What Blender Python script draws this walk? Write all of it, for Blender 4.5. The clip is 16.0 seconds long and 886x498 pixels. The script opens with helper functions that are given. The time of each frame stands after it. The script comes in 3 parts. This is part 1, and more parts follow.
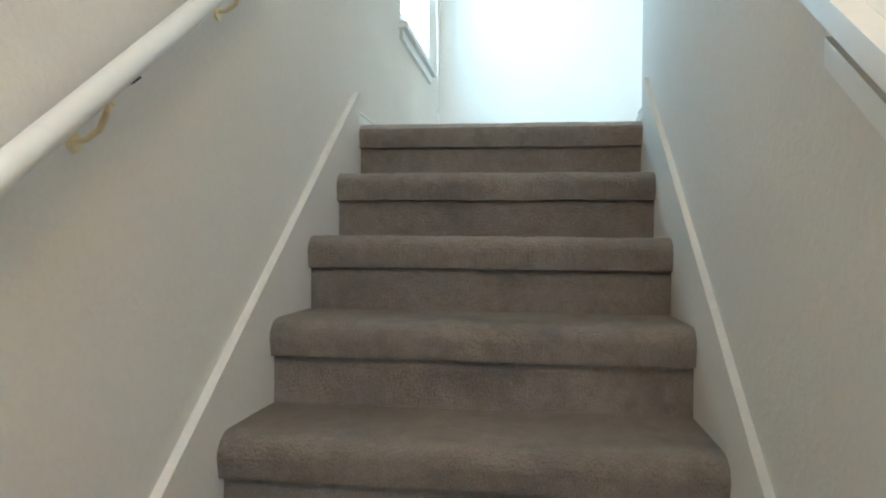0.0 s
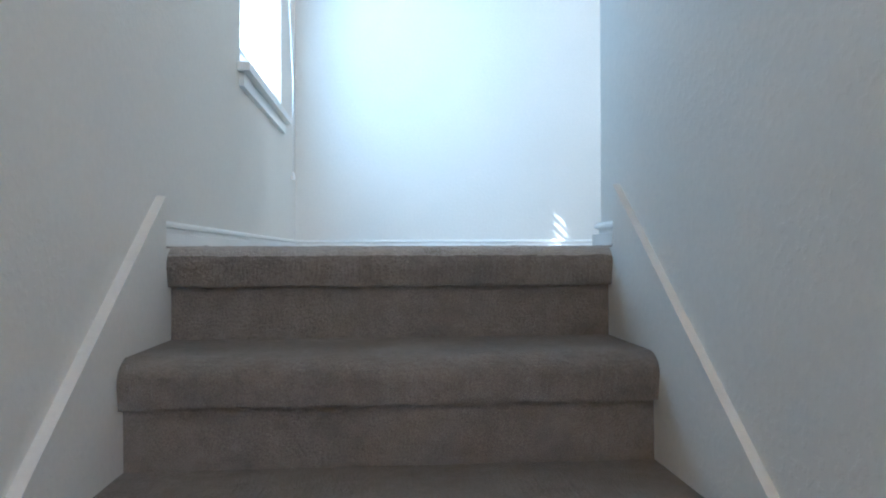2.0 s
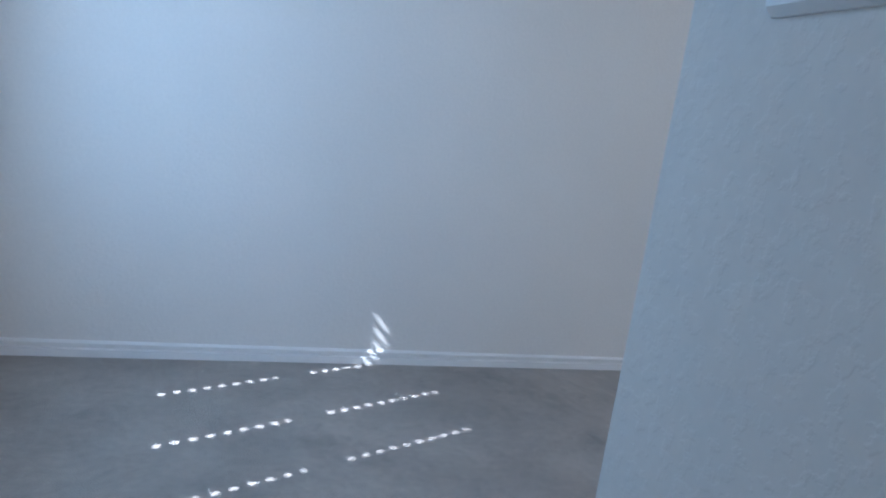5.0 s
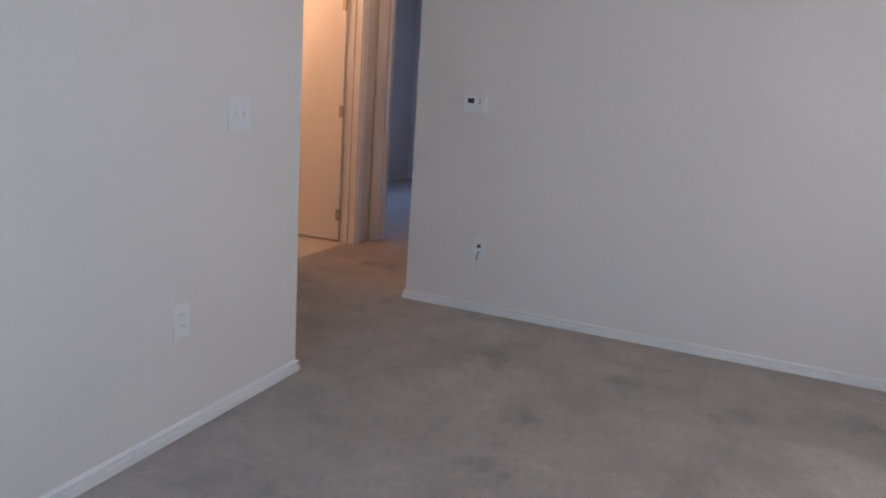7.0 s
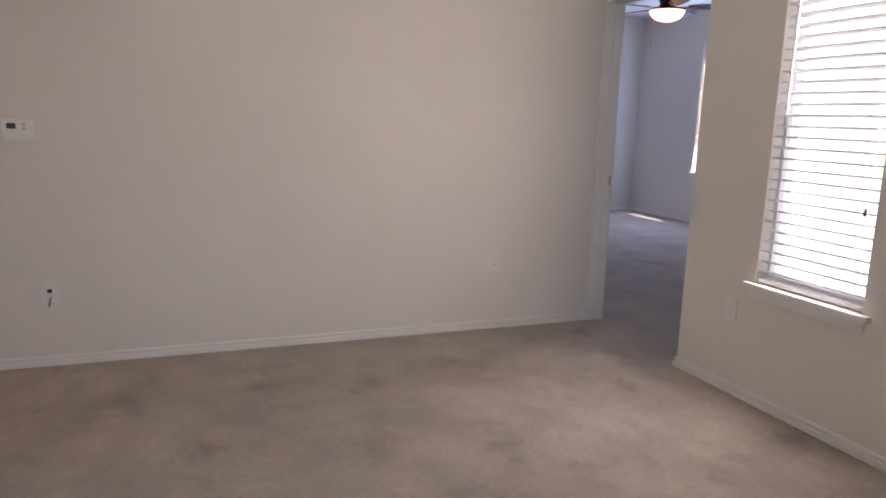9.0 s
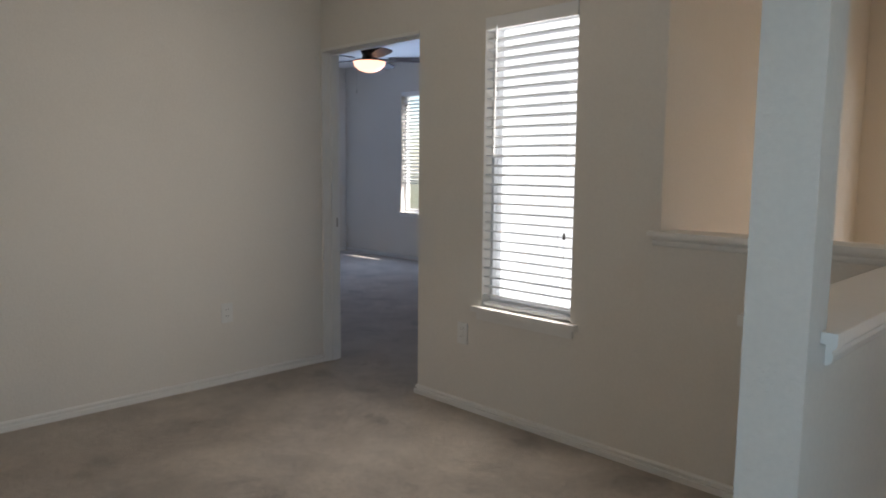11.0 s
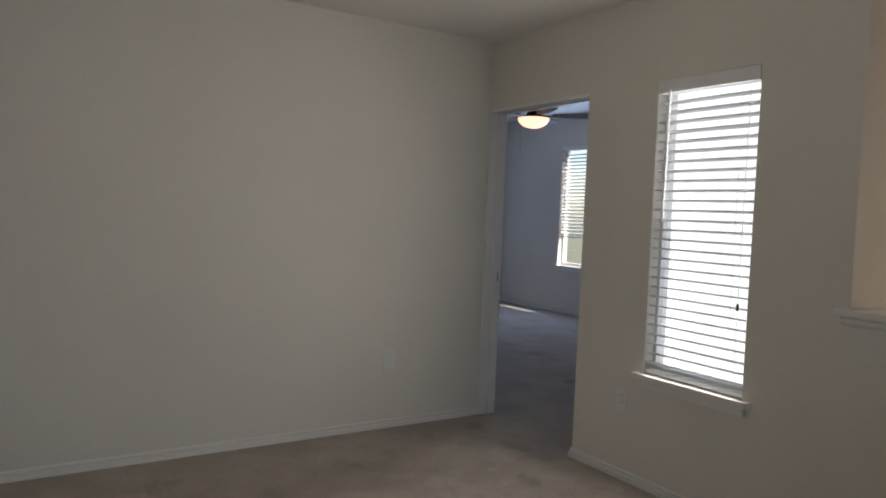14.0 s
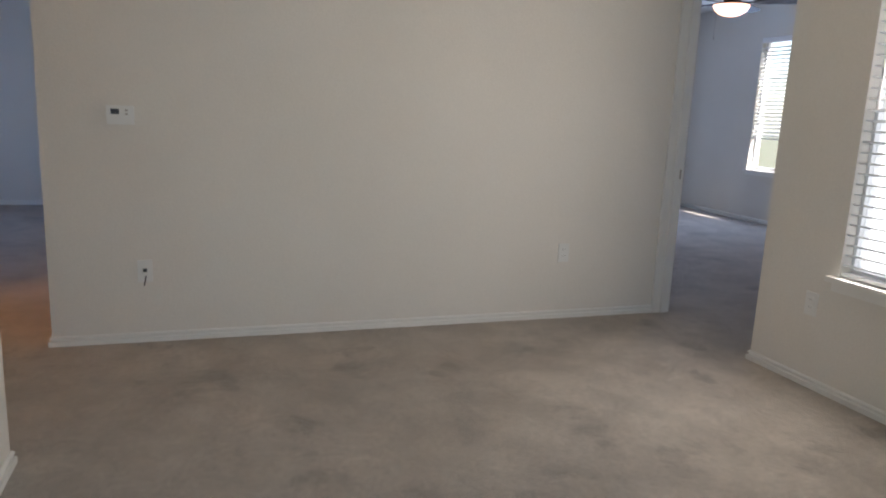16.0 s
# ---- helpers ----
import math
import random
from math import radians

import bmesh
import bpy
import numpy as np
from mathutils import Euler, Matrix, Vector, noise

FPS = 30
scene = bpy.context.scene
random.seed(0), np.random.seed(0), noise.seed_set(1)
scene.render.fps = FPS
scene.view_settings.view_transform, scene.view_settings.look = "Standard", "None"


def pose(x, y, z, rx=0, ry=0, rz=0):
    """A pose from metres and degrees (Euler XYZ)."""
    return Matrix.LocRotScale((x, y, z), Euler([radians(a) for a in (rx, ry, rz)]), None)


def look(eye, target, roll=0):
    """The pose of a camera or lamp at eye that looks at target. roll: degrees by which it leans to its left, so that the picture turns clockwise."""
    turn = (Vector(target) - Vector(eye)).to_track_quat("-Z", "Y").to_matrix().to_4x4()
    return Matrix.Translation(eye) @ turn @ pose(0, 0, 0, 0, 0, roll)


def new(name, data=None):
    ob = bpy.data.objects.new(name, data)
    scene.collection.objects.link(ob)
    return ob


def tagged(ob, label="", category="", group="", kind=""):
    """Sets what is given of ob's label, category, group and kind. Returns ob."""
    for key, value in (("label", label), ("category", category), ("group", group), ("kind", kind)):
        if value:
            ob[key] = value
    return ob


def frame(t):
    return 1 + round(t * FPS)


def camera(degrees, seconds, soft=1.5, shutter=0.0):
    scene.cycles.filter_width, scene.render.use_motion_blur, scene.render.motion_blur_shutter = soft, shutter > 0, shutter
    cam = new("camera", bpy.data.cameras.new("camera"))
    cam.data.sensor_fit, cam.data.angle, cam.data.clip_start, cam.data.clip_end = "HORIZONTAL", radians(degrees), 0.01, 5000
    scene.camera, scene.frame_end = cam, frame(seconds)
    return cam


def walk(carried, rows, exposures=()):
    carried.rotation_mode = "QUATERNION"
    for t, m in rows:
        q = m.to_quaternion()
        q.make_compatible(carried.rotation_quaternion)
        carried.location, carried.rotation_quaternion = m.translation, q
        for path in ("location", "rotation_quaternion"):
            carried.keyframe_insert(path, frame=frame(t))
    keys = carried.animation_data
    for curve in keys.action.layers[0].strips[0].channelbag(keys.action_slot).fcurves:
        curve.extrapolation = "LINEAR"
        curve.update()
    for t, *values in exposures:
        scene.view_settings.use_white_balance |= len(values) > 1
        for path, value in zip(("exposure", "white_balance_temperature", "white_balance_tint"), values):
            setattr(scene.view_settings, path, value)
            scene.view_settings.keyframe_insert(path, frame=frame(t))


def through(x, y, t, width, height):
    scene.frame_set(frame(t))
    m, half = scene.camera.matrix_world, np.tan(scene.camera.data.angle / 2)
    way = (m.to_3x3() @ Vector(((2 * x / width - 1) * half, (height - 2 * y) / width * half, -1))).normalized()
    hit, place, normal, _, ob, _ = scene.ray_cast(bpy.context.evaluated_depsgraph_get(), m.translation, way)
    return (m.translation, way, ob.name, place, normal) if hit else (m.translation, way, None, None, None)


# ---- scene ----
cam = camera(64.3, 16.0, soft=2.0)
PATH = [
    (0, (0.11, -2.393, -0.404), (-0.151, -0.41, -0.409), 0.5),
    (0.5, (0.037, -2.222, -0.366), (0.006, -0.222, -0.344), -1.1),
    (1, (-0.016, -1.982, -0.276), (0.045, 0.016, -0.215), -0.4),
    (1.5, (-0.05, -1.794, -0.138), (0.09, 0.201, -0.104), -0.0),
    (2, (-0.024, -1.578, -0.016), (0.125, 0.416, -0.003), -0.2),
    (2.5, (-0.03, -1.343, 0.118), (0.144, 0.65, 0.096), 0.4),
    (3, (-0.044, -1.137, 0.262), (0.193, 0.845, 0.141), 1.5),
    (3.2, (-0.024, -1.073, 0.303), (0.205, 0.909, 0.161), 1.6),
    (5.3, (0.13, -0.325, 0.9), (0.98, 1.456, 0.574), 8.6),
    (5.5, (0.153, -0.207, 0.86), (1.146, 1.506, 0.574), 6.3),
    (6, (0.124, -0.115, 0.968), (1.506, 1.287, 0.616), 1.5),
    (6.5, (0.243, 0.055, 1.1), (1.861, 1.173, 0.736), 3.3),
    (7, (0.207, 0.22, 1.243), (2.008, 0.971, 0.805), 4.0),
    (7.5, (0.11, 0.358, 1.281), (2.022, 0.686, 0.795), 4.1),
    (8, (-0.011, 0.476, 1.39), (1.919, 0.417, 0.868), 4.5),
    (8.5, (0.026, 0.775, 1.28), (1.925, 0.315, 0.854), 3.2),
    (9, (0.043, 0.978, 1.302), (1.872, 0.258, 0.934), 1.8),
    (9.5, (0.111, 1.066, 1.299), (1.846, 0.116, 1.002), 0.8),
    (10, (0.135, 1.118, 1.298), (1.745, -0.047, 1.067), 0.1),
    (10.2, (0.133, 1.092, 1.298), (1.694, -0.14, 1.085), 0.0),
    (12.3, (0.048, 1.157, 1.267), (1.341, -0.341, 0.976), 2.1),
    (12.5, (0.05, 1.158, 1.272), (1.354, -0.326, 0.96), 1.9),
    (13, (0.069, 1.107, 1.278), (1.467, -0.292, 0.98), 1.3),
    (13.5, (0.071, 1.183, 1.309), (1.615, -0.072, 1.103), 2.3),
    (14, (0.106, 1.18, 1.345), (1.791, 0.107, 1.244), 2.3),
    (14.5, (0.087, 1.217, 1.339), (1.893, 0.359, 1.306), 3.2),
    (15, (0.086, 1.261, 1.331), (1.945, 0.533, 1.22), 3.2),
    (15.5, (0.052, 1.245, 1.317), (1.927, 0.599, 1.058), 2.9),
    (16, (0.046, 1.238, 1.275), (1.903, 0.604, 0.888), 2.5),
]
EXPOSURES = [(0.0, 3.1, 5550, -4), (1.0, 3.25, 5350, -2), (1.5, 3.0, 5200, 0), (2.0, 2.75, 5050, 4), (3.0, 2.35, 4850, 9), (5.5, 1.55, 5000, 12), (6.5, 1.69, 5300, 14), (7.0, 1.75, 5600, 19), (7.5, 1.9, 5750, 18), (8.0, 1.94, 6150, 20), (9.0, 1.8, 6750, 26), (9.5, 1.62, 6600, 20), (10.0, 1.13, 6650, 15), (12.5, 1.24, 6500, 12), (13.5, 1.16, 6500, 12), (14.0, 0.92, 6550, 12), (14.5, 0.98, 6500, 12), (15.0, 1.34, 6480, 11), (16.0, 1.72, 6450, 13)]
walk(cam, [(t, look(eye, target, roll)) for t, eye, target, roll in PATH], EXPOSURES)

# ---- world, sun, large lights ----
SUN_DIR = Vector((0.917, 0.385, -1.003)).normalized()
world = bpy.data.worlds.new("world")
scene.world = world
world.use_nodes = True
wn = world.node_tree
sky = wn.nodes.new("ShaderNodeTexSky")
sky.sky_type, sky.sun_disc = "NISHITA", False
sky.sun_elevation, sky.sun_rotation = radians(45.2), math.atan2(-0.917, -0.385)
wn.nodes["Background"].inputs["Strength"].default_value = 0.15
wn.links.new(sky.outputs[0], wn.nodes["Background"].inputs["Color"])
sun = new("sun", bpy.data.lights.new("sun", "SUN"))
sun.data.energy, sun.data.angle, sun.data.color = 5.0, radians(0.5), (1.0, 0.95, 0.88)
sun.matrix_world = SUN_DIR.to_track_quat("-Z", "Y").to_matrix().to_4x4()


def area_lamp(name, eye, target, w, h, watts, color):
    lamp = new(name, bpy.data.lights.new(name, "AREA"))
    lamp.data.shape, lamp.data.size, lamp.data.size_y = "RECTANGLE", w, h
    lamp.data.energy, lamp.data.color = watts, color
    lamp.matrix_world = look(eye, target)
    return lamp


def point_lamp(name, place, watts, color, radius=0.05):
    lamp = new(name, bpy.data.lights.new(name, "POINT"))
    lamp.data.energy, lamp.data.color, lamp.data.shadow_soft_size = watts, color, radius
    lamp.location = place
    return lamp


# skylight in the window openings, at the inner face of each blind
area_lamp("skylight_stairs", (-0.489, 1.04, 1.17), (1, 1.04, 1.17), 0.78, 1.18, 3.5, (0.41, 0.73, 1.0))
area_lamp("skylight_loft", (2.2425, -1.586, 1.30), (2.2425, 0, 1.30), 0.53, 1.42, 5.6, (1.0, 0.94, 0.86))
area_lamp("skylight_bedroom", (7.20, -5.597, 1.58), (7.20, -3.4, 1.58), 0.95, 1.35, 15, (0.43, 0.62, 1.0))
area_lamp("skylight_back_bedroom", (7.0, 4.59, 1.4), (7.0, 0, 1.3), 1.4, 1.3, 5.5, (0.32, 0.55, 1.0))
area_lamp("skylight_entry", (0.45, -4.295, 1.05), (0.45, 0, 1.05), 1.2, 1.95, 1.4, (0.95, 0.97, 1.0))
WARM = (1.0, 0.50, 0.23)
point_lamp("bathroom_bulb", (4.35, 3.75, 2.2), 6.67, WARM)
point_lamp("hall_bulb", (4.4, 2.5, 2.2), 1.67, WARM)
point_lamp("fan_bulb", (6.0, -3.65, 2.35), 1.33, WARM)
point_lamp("back_fan_bulb", (6.3, 3.45, 2.13), 0.667, WARM)
point_lamp("ceiling_bulb", (2.59, -0.175, 2.18), 0.25, (1.0, 0.75, 0.5))
point_lamp("chandelier_bulb", (0.42, -3.0, 0.85), 4.2, (1.0, 0.62, 0.27))


# ---- materials ----
def material(name, color, rough=0.6, color2=None, scale=3.0, grain=0.0, grain_scale=200.0, bump=0.0, bump_scale=60.0, metal=0.0, spec=0.5, detail=4.0, lo=0.35, hi=0.65, bump_kind="noise", bump_dist=0.004):
    m = bpy.data.materials.new(name)
    m.use_nodes = True
    nt = m.node_tree
    b = nt.nodes["Principled BSDF"]
    b.inputs["Roughness"].default_value, b.inputs["Metallic"].default_value = rough, metal
    b.inputs["Specular IOR Level"].default_value = spec
    tc = nt.nodes.new("ShaderNodeTexCoord")
    geo = nt.nodes.new("ShaderNodeNewGeometry")
    col = nt.nodes.new("ShaderNodeMix")
    col.data_type = "RGBA"
    n1 = nt.nodes.new("ShaderNodeTexNoise")
    n1.inputs["Scale"].default_value, n1.inputs["Detail"].default_value = scale, detail
    nt.links.new(geo.outputs["Position"], n1.inputs["Vector"])
    ramp = nt.nodes.new("ShaderNodeMapRange")
    ramp.inputs["From Min"].default_value, ramp.inputs["From Max"].default_value = lo, hi
    nt.links.new(n1.outputs["Fac"], ramp.inputs["Value"])
    nt.links.new(ramp.outputs["Result"], col.inputs["Factor"])
    col.inputs[6].default_value = (*color, 1)
    col.inputs[7].default_value = (*(color2 or [c * 0.93 for c in color]), 1)
    last = col.outputs[2]
    if grain:
        n2 = nt.nodes.new("ShaderNodeTexNoise")
        n2.inputs["Scale"].default_value, n2.inputs["Detail"].default_value = grain_scale, 3.0
        nt.links.new(geo.outputs["Position"], n2.inputs["Vector"])
        mr = nt.nodes.new("ShaderNodeMapRange")
        mr.inputs["From Min"].default_value, mr.inputs["From Max"].default_value = 0.3, 0.7
        mr.inputs["To Min"].default_value, mr.inputs["To Max"].default_value = 1 - grain, 1 + grain
        nt.links.new(n2.outputs["Fac"], mr.inputs["Value"])
        mul = nt.nodes.new("ShaderNodeVectorMath")
        mul.operation = "SCALE"
        nt.links.new(last, mul.inputs[0])
        nt.links.new(mr.outputs["Result"], mul.inputs["Scale"])
        last = mul.outputs[0]
    nt.links.new(last, b.inputs["Base Color"])
    if bump:
        bp = nt.nodes.new("ShaderNodeBump")
        bp.inputs["Strength"].default_value, bp.inputs["Distance"].default_value = bump, bump_dist
        n3 = nt.nodes.new("ShaderNodeTexNoise")
        n3.inputs["Scale"].default_value, n3.inputs["Detail"].default_value = bump_scale, 3.0
        nt.links.new(geo.outputs["Position"], n3.inputs["Vector"])
        out = n3.outputs["Fac"]
        if bump_kind == "splatter":
            mr2 = nt.nodes.new("ShaderNodeMapRange")
            mr2.interpolation_type = "SMOOTHSTEP"
            mr2.inputs["From Min"].default_value, mr2.inputs["From Max"].default_value = 0.50, 0.62
            nt.links.new(out, mr2.inputs["Value"])
            out = mr2.outputs["Result"]
        nt.links.new(out, bp.inputs["Height"])
        nt.links.new(bp.outputs["Normal"], b.inputs["Normal"])
    return m


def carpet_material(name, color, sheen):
    """Cut pile: broad nap patches, a lighter round area, fine mottling, fibre grain and a few stains."""
    m = bpy.data.materials.new(name)
    m.use_nodes = True
    nt = m.node_tree
    b = nt.nodes["Principled BSDF"]
    b.inputs["Roughness"].default_value, b.inputs["Specular IOR Level"].default_value = 1.0, 0.05
    b.inputs["Sheen Weight"].default_value, b.inputs["Sheen Roughness"].default_value = sheen, 0.45
    geo = nt.nodes.new("ShaderNodeNewGeometry")

    def noise_range(scale, detail, lo, hi, a, z, rough=0.55, warp=0.0):
        n = nt.nodes.new("ShaderNodeTexNoise")
        n.inputs["Scale"].default_value, n.inputs["Detail"].default_value = scale, detail
        n.inputs["Roughness"].default_value, n.inputs["Distortion"].default_value = rough, warp
        nt.links.new(geo.outputs["Position"], n.inputs["Vector"])
        r = nt.nodes.new("ShaderNodeMapRange")
        r.inputs["From Min"].default_value, r.inputs["From Max"].default_value = lo, hi
        r.inputs["To Min"].default_value, r.inputs["To Max"].default_value = a, z
        nt.links.new(n.outputs["Fac"], r.inputs["Value"])
        return n, r.outputs["Result"]

    def times(a, c):
        x = nt.nodes.new("ShaderNodeMath")
        x.operation = "MULTIPLY"
        nt.links.new(a, x.inputs[0])
        nt.links.new(c, x.inputs[1])
        return x.outputs[0]

    patches = noise_range(2.3, 5, 0.36, 0.64, 0.86, 1.10, 0.60, 0.15)[1]
    nap = noise_range(6.0, 4, 0.33, 0.67, 0.90, 1.08, 0.6, 0.35)[1]
    mottle = noise_range(38, 3, 0.3, 0.7, 0.90, 1.10)[1]
    fibre_node, fibre = noise_range(520, 2, 0.3, 0.7, 0.72, 1.25)
    stain = noise_range(2.6, 6, 0.575, 0.66, 1.0, 0.76, 0.62, 0.3)[1]
    # paler inside a round, ragged-edged area of the loft floor
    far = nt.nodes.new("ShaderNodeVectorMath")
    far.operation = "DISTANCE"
    far.inputs[1].default_value = PALE_AT
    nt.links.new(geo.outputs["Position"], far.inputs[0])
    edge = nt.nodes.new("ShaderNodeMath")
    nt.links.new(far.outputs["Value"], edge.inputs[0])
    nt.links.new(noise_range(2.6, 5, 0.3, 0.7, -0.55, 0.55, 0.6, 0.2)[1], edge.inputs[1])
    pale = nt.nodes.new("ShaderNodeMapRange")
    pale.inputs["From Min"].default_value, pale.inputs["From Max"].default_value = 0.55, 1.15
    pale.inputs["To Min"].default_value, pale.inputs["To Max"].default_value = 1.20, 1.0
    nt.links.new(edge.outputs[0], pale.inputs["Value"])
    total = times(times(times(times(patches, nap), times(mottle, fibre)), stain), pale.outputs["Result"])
    col = nt.nodes.new("ShaderNodeVectorMath")
    col.operation = "SCALE"
    col.inputs[0].default_value = color
    nt.links.new(total, col.inputs["Scale"])
    nt.links.new(col.outputs[0], b.inputs["Base Color"])
    tuft = noise_range(150, 3, 0.3, 0.7, 0, 1)[1]
    bump = nt.nodes.new("ShaderNodeBump")
    bump.inputs["Strength"].default_value, bump.inputs["Distance"].default_value = 0.75, 0.006
    add = nt.nodes.new("ShaderNodeMath")
    nt.links.new(tuft, add.inputs[0])
    nt.links.new(fibre, add.inputs[1])
    nt.links.new(add.outputs[0], bump.inputs["Height"])
    nt.links.new(bump.outputs["Normal"], b.inputs["Normal"])
    return m


def slat_material(name, color, through):
    m = bpy.data.materials.new(name)
    m.use_nodes = True
    nt = m.node_tree
    b = nt.nodes["Principled BSDF"]
    b.inputs["Base Color"].default_value, b.inputs["Roughness"].default_value = (*color, 1), 0.45
    tr = nt.nodes.new("ShaderNodeBsdfTranslucent")
    tr.inputs["Color"].default_value = (*color, 1)
    mx = nt.nodes.new("ShaderNodeMixShader")
    mx.inputs[0].default_value = through
    nt.links.new(b.outputs[0], mx.inputs[1])
    nt.links.new(tr.outputs[0], mx.inputs[2])
    nt.links.new(mx.outputs[0], nt.nodes["Material Output"].inputs["Surface"])
    return m


def glow_material(name, color, strength, base=(0.9, 0.85, 0.75)):
    m = bpy.data.materials.new(name)
    m.use_nodes = True
    b = m.node_tree.nodes["Principled BSDF"]
    b.inputs["Base Color"].default_value, b.inputs["Roughness"].default_value = (*base, 1), 0.35
    b.inputs["Emission Color"].default_value, b.inputs["Emission Strength"].default_value = (*color, 1), strength
    return m


WALL = material("wall_paint", (0.74, 0.71, 0.66), 0.75, (0.71, 0.68, 0.63), 1.3, 0.02, 90, 0.16, 75, spec=0.25, bump_kind="splatter", bump_dist=0.002)
CEIL = material("ceiling_paint", (0.80, 0.78, 0.74), 0.85, (0.77, 0.75, 0.71), 1.5, 0.02, 90, 0.5, 60, spec=0.2, bump_kind="splatter", bump_dist=0.003)
TRIM = material("white_trim_paint", (0.80, 0.79, 0.76), 0.38, (0.77, 0.76, 0.73), 5, 0.01, 60, 0.05, 40)
DOORP = material("door_paint", (0.80, 0.78, 0.74), 0.45, (0.77, 0.75, 0.71), 3, 0.01, 60, 0.06, 90)
PALE_AT = (2.42, -0.85, 0.0)
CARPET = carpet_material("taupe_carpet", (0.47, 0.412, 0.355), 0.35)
# browner copy for the steps, with the risers' shade put into its colour
STAIR_CARPET = carpet_material("shaded_stair_carpet", (0.27, 0.228, 0.193), 0.15)
BRASS = material("brass", (0.78, 0.66, 0.42), 0.42, metal=0.85)
STEEL = material("dull_nickel", (0.45, 0.42, 0.38), 0.35, metal=1.0)
PLASTIC = material("white_plastic", (0.78, 0.78, 0.76), 0.35)
DARK = material("dark_plastic", (0.03, 0.03, 0.035), 0.3)
BRONZE = material("dark_bronze", (0.035, 0.025, 0.02), 0.4, (0.05, 0.035, 0.025), 8, metal=0.6)
BLADE = material("dark_walnut_blade", (0.045, 0.027, 0.02), 0.7, (0.035, 0.02, 0.016), 12)
TILE = material("bathroom_floor", (0.62, 0.58, 0.52), 0.4, (0.55, 0.5, 0.45), 3)
STUCCO = material("white_stucco", (0.86, 0.85, 0.82), 0.8, (0.82, 0.81, 0.78), 2, 0.03, 80, 0.3, 60)
SLAT = slat_material("blind_slat", (0.84, 0.85, 0.86), 0.12)
VINYL = material("white_vinyl", (0.82, 0.83, 0.84), 0.35)
GROUND = material("ground_soil", (0.22, 0.20, 0.15), 0.95, (0.12, 0.14, 0.07), 0.4, 0.2, 30)
BOWL = glow_material("lit_glass", (1.0, 0.52, 0.36), 0.95)
DOME = glow_material("cream_glass", (1.0, 0.78, 0.5), 0.55)
SHADE = glow_material("amber_glass", (1.0, 0.6, 0.28), 1.0)
DAY = glow_material("daylight_backdrop", (0.93, 0.97, 1.0), 0.70, (0.8, 0.82, 0.85))
GLASS = bpy.data.materials.new("window_glass")
GLASS.use_nodes = True
GLASS.node_tree.nodes["Principled BSDF"].inputs["Transmission Weight"].default_value = 1.0
GLASS.node_tree.nodes["Principled BSDF"].inputs["Roughness"].default_value = 0.0
GLASS.node_tree.nodes["Principled BSDF"].inputs["IOR"].default_value = 1.1


# ---- mesh helpers ----
def box(bm, x0, x1, y0, y1, z0, z1):
    v = [bm.verts.new((x, y, z)) for z in (z0, z1) for x, y in ((x0, y0), (x1, y0), (x1, y1), (x0, y1))]
    for f in ((3, 2, 1, 0), (4, 5, 6, 7), (0, 1, 5, 4), (1, 2, 6, 5), (2, 3, 7, 6), (3, 0, 4, 7)):
        bm.faces.new([v[i] for i in f])
    return v


def prism(bm, pts, a, b, axis="x"):
    """A closed outline drawn out from a to b along an axis; outline pairs are the two other axes in order."""
    def at(p, w):
        return {"x": (w, p[0], p[1]), "y": (p[0], w, p[1]), "z": (p[0], p[1], w)}[axis]
    lo, hi = [bm.verts.new(at(p, a)) for p in pts], [bm.verts.new(at(p, b)) for p in pts]
    n = len(pts)
    bm.faces.new(lo[::-1])
    bm.faces.new(hi)
    for i in range(n):
        bm.faces.new((lo[i], lo[(i + 1) % n], hi[(i + 1) % n], hi[i]))


def lathe(bm, profile, centre=(0, 0, 0), seg=24):
    rings = []
    for r, z in profile:
        rings.append([bm.verts.new((centre[0] + r * math.cos(2 * math.pi * i / seg), centre[1] + r * math.sin(2 * math.pi * i / seg), centre[2] + z)) for i in range(seg)])
    for a, b in zip(rings, rings[1:]):
        for i in range(seg):
            bm.faces.new((a[i], a[(i + 1) % seg], b[(i + 1) % seg], b[i]))
    bm.faces.new(rings[0][::-1])
    bm.faces.new(rings[-1])


def tube(bm, path, r, seg=8):
    rings = []
    for i, p in enumerate(path):
        p = Vector(p)
        d = (Vector(path[min(i + 1, len(path) - 1)]) - Vector(path[max(i - 1, 0)])).normalized()
        q = d.to_track_quat("Z", "Y")
        rings.append([bm.verts.new(p + q @ Vector((r * math.cos(2 * math.pi * k / seg), r * math.sin(2 * math.pi * k / seg), 0))) for k in range(seg)])
    for a, b in zip(rings, rings[1:]):
        for i in range(seg):
            bm.faces.new((a[i], a[(i + 1) % seg], b[(i + 1) % seg], b[i]))
    bm.faces.new(rings[0][::-1])
    bm.faces.new(rings[-1])


def soften(bm, width, seg=2, angle=40):
    edges = [e for e in bm.edges if len(e.link_faces) == 2 and e.calc_face_angle(0) > radians(angle)]
    bmesh.ops.bevel(bm, geom=edges, offset=width, segments=seg, affect="EDGES", profile=0.5, clamp_overlap=True)


def part(name, bm, mat, parent=None, label="", smooth=False):
    bmesh.ops.recalc_face_normals(bm, faces=bm.faces)
    me = bpy.data.meshes.new(name)
    bm.to_mesh(me)
    bm.free()
    me.materials.append(mat)
    if smooth:
        me.polygons.foreach_set("use_smooth", [True] * len(me.polygons))
    ob = new(name, me)
    if parent:
        ob.parent = parent
    if label:
        ob["label"] = label
    return ob


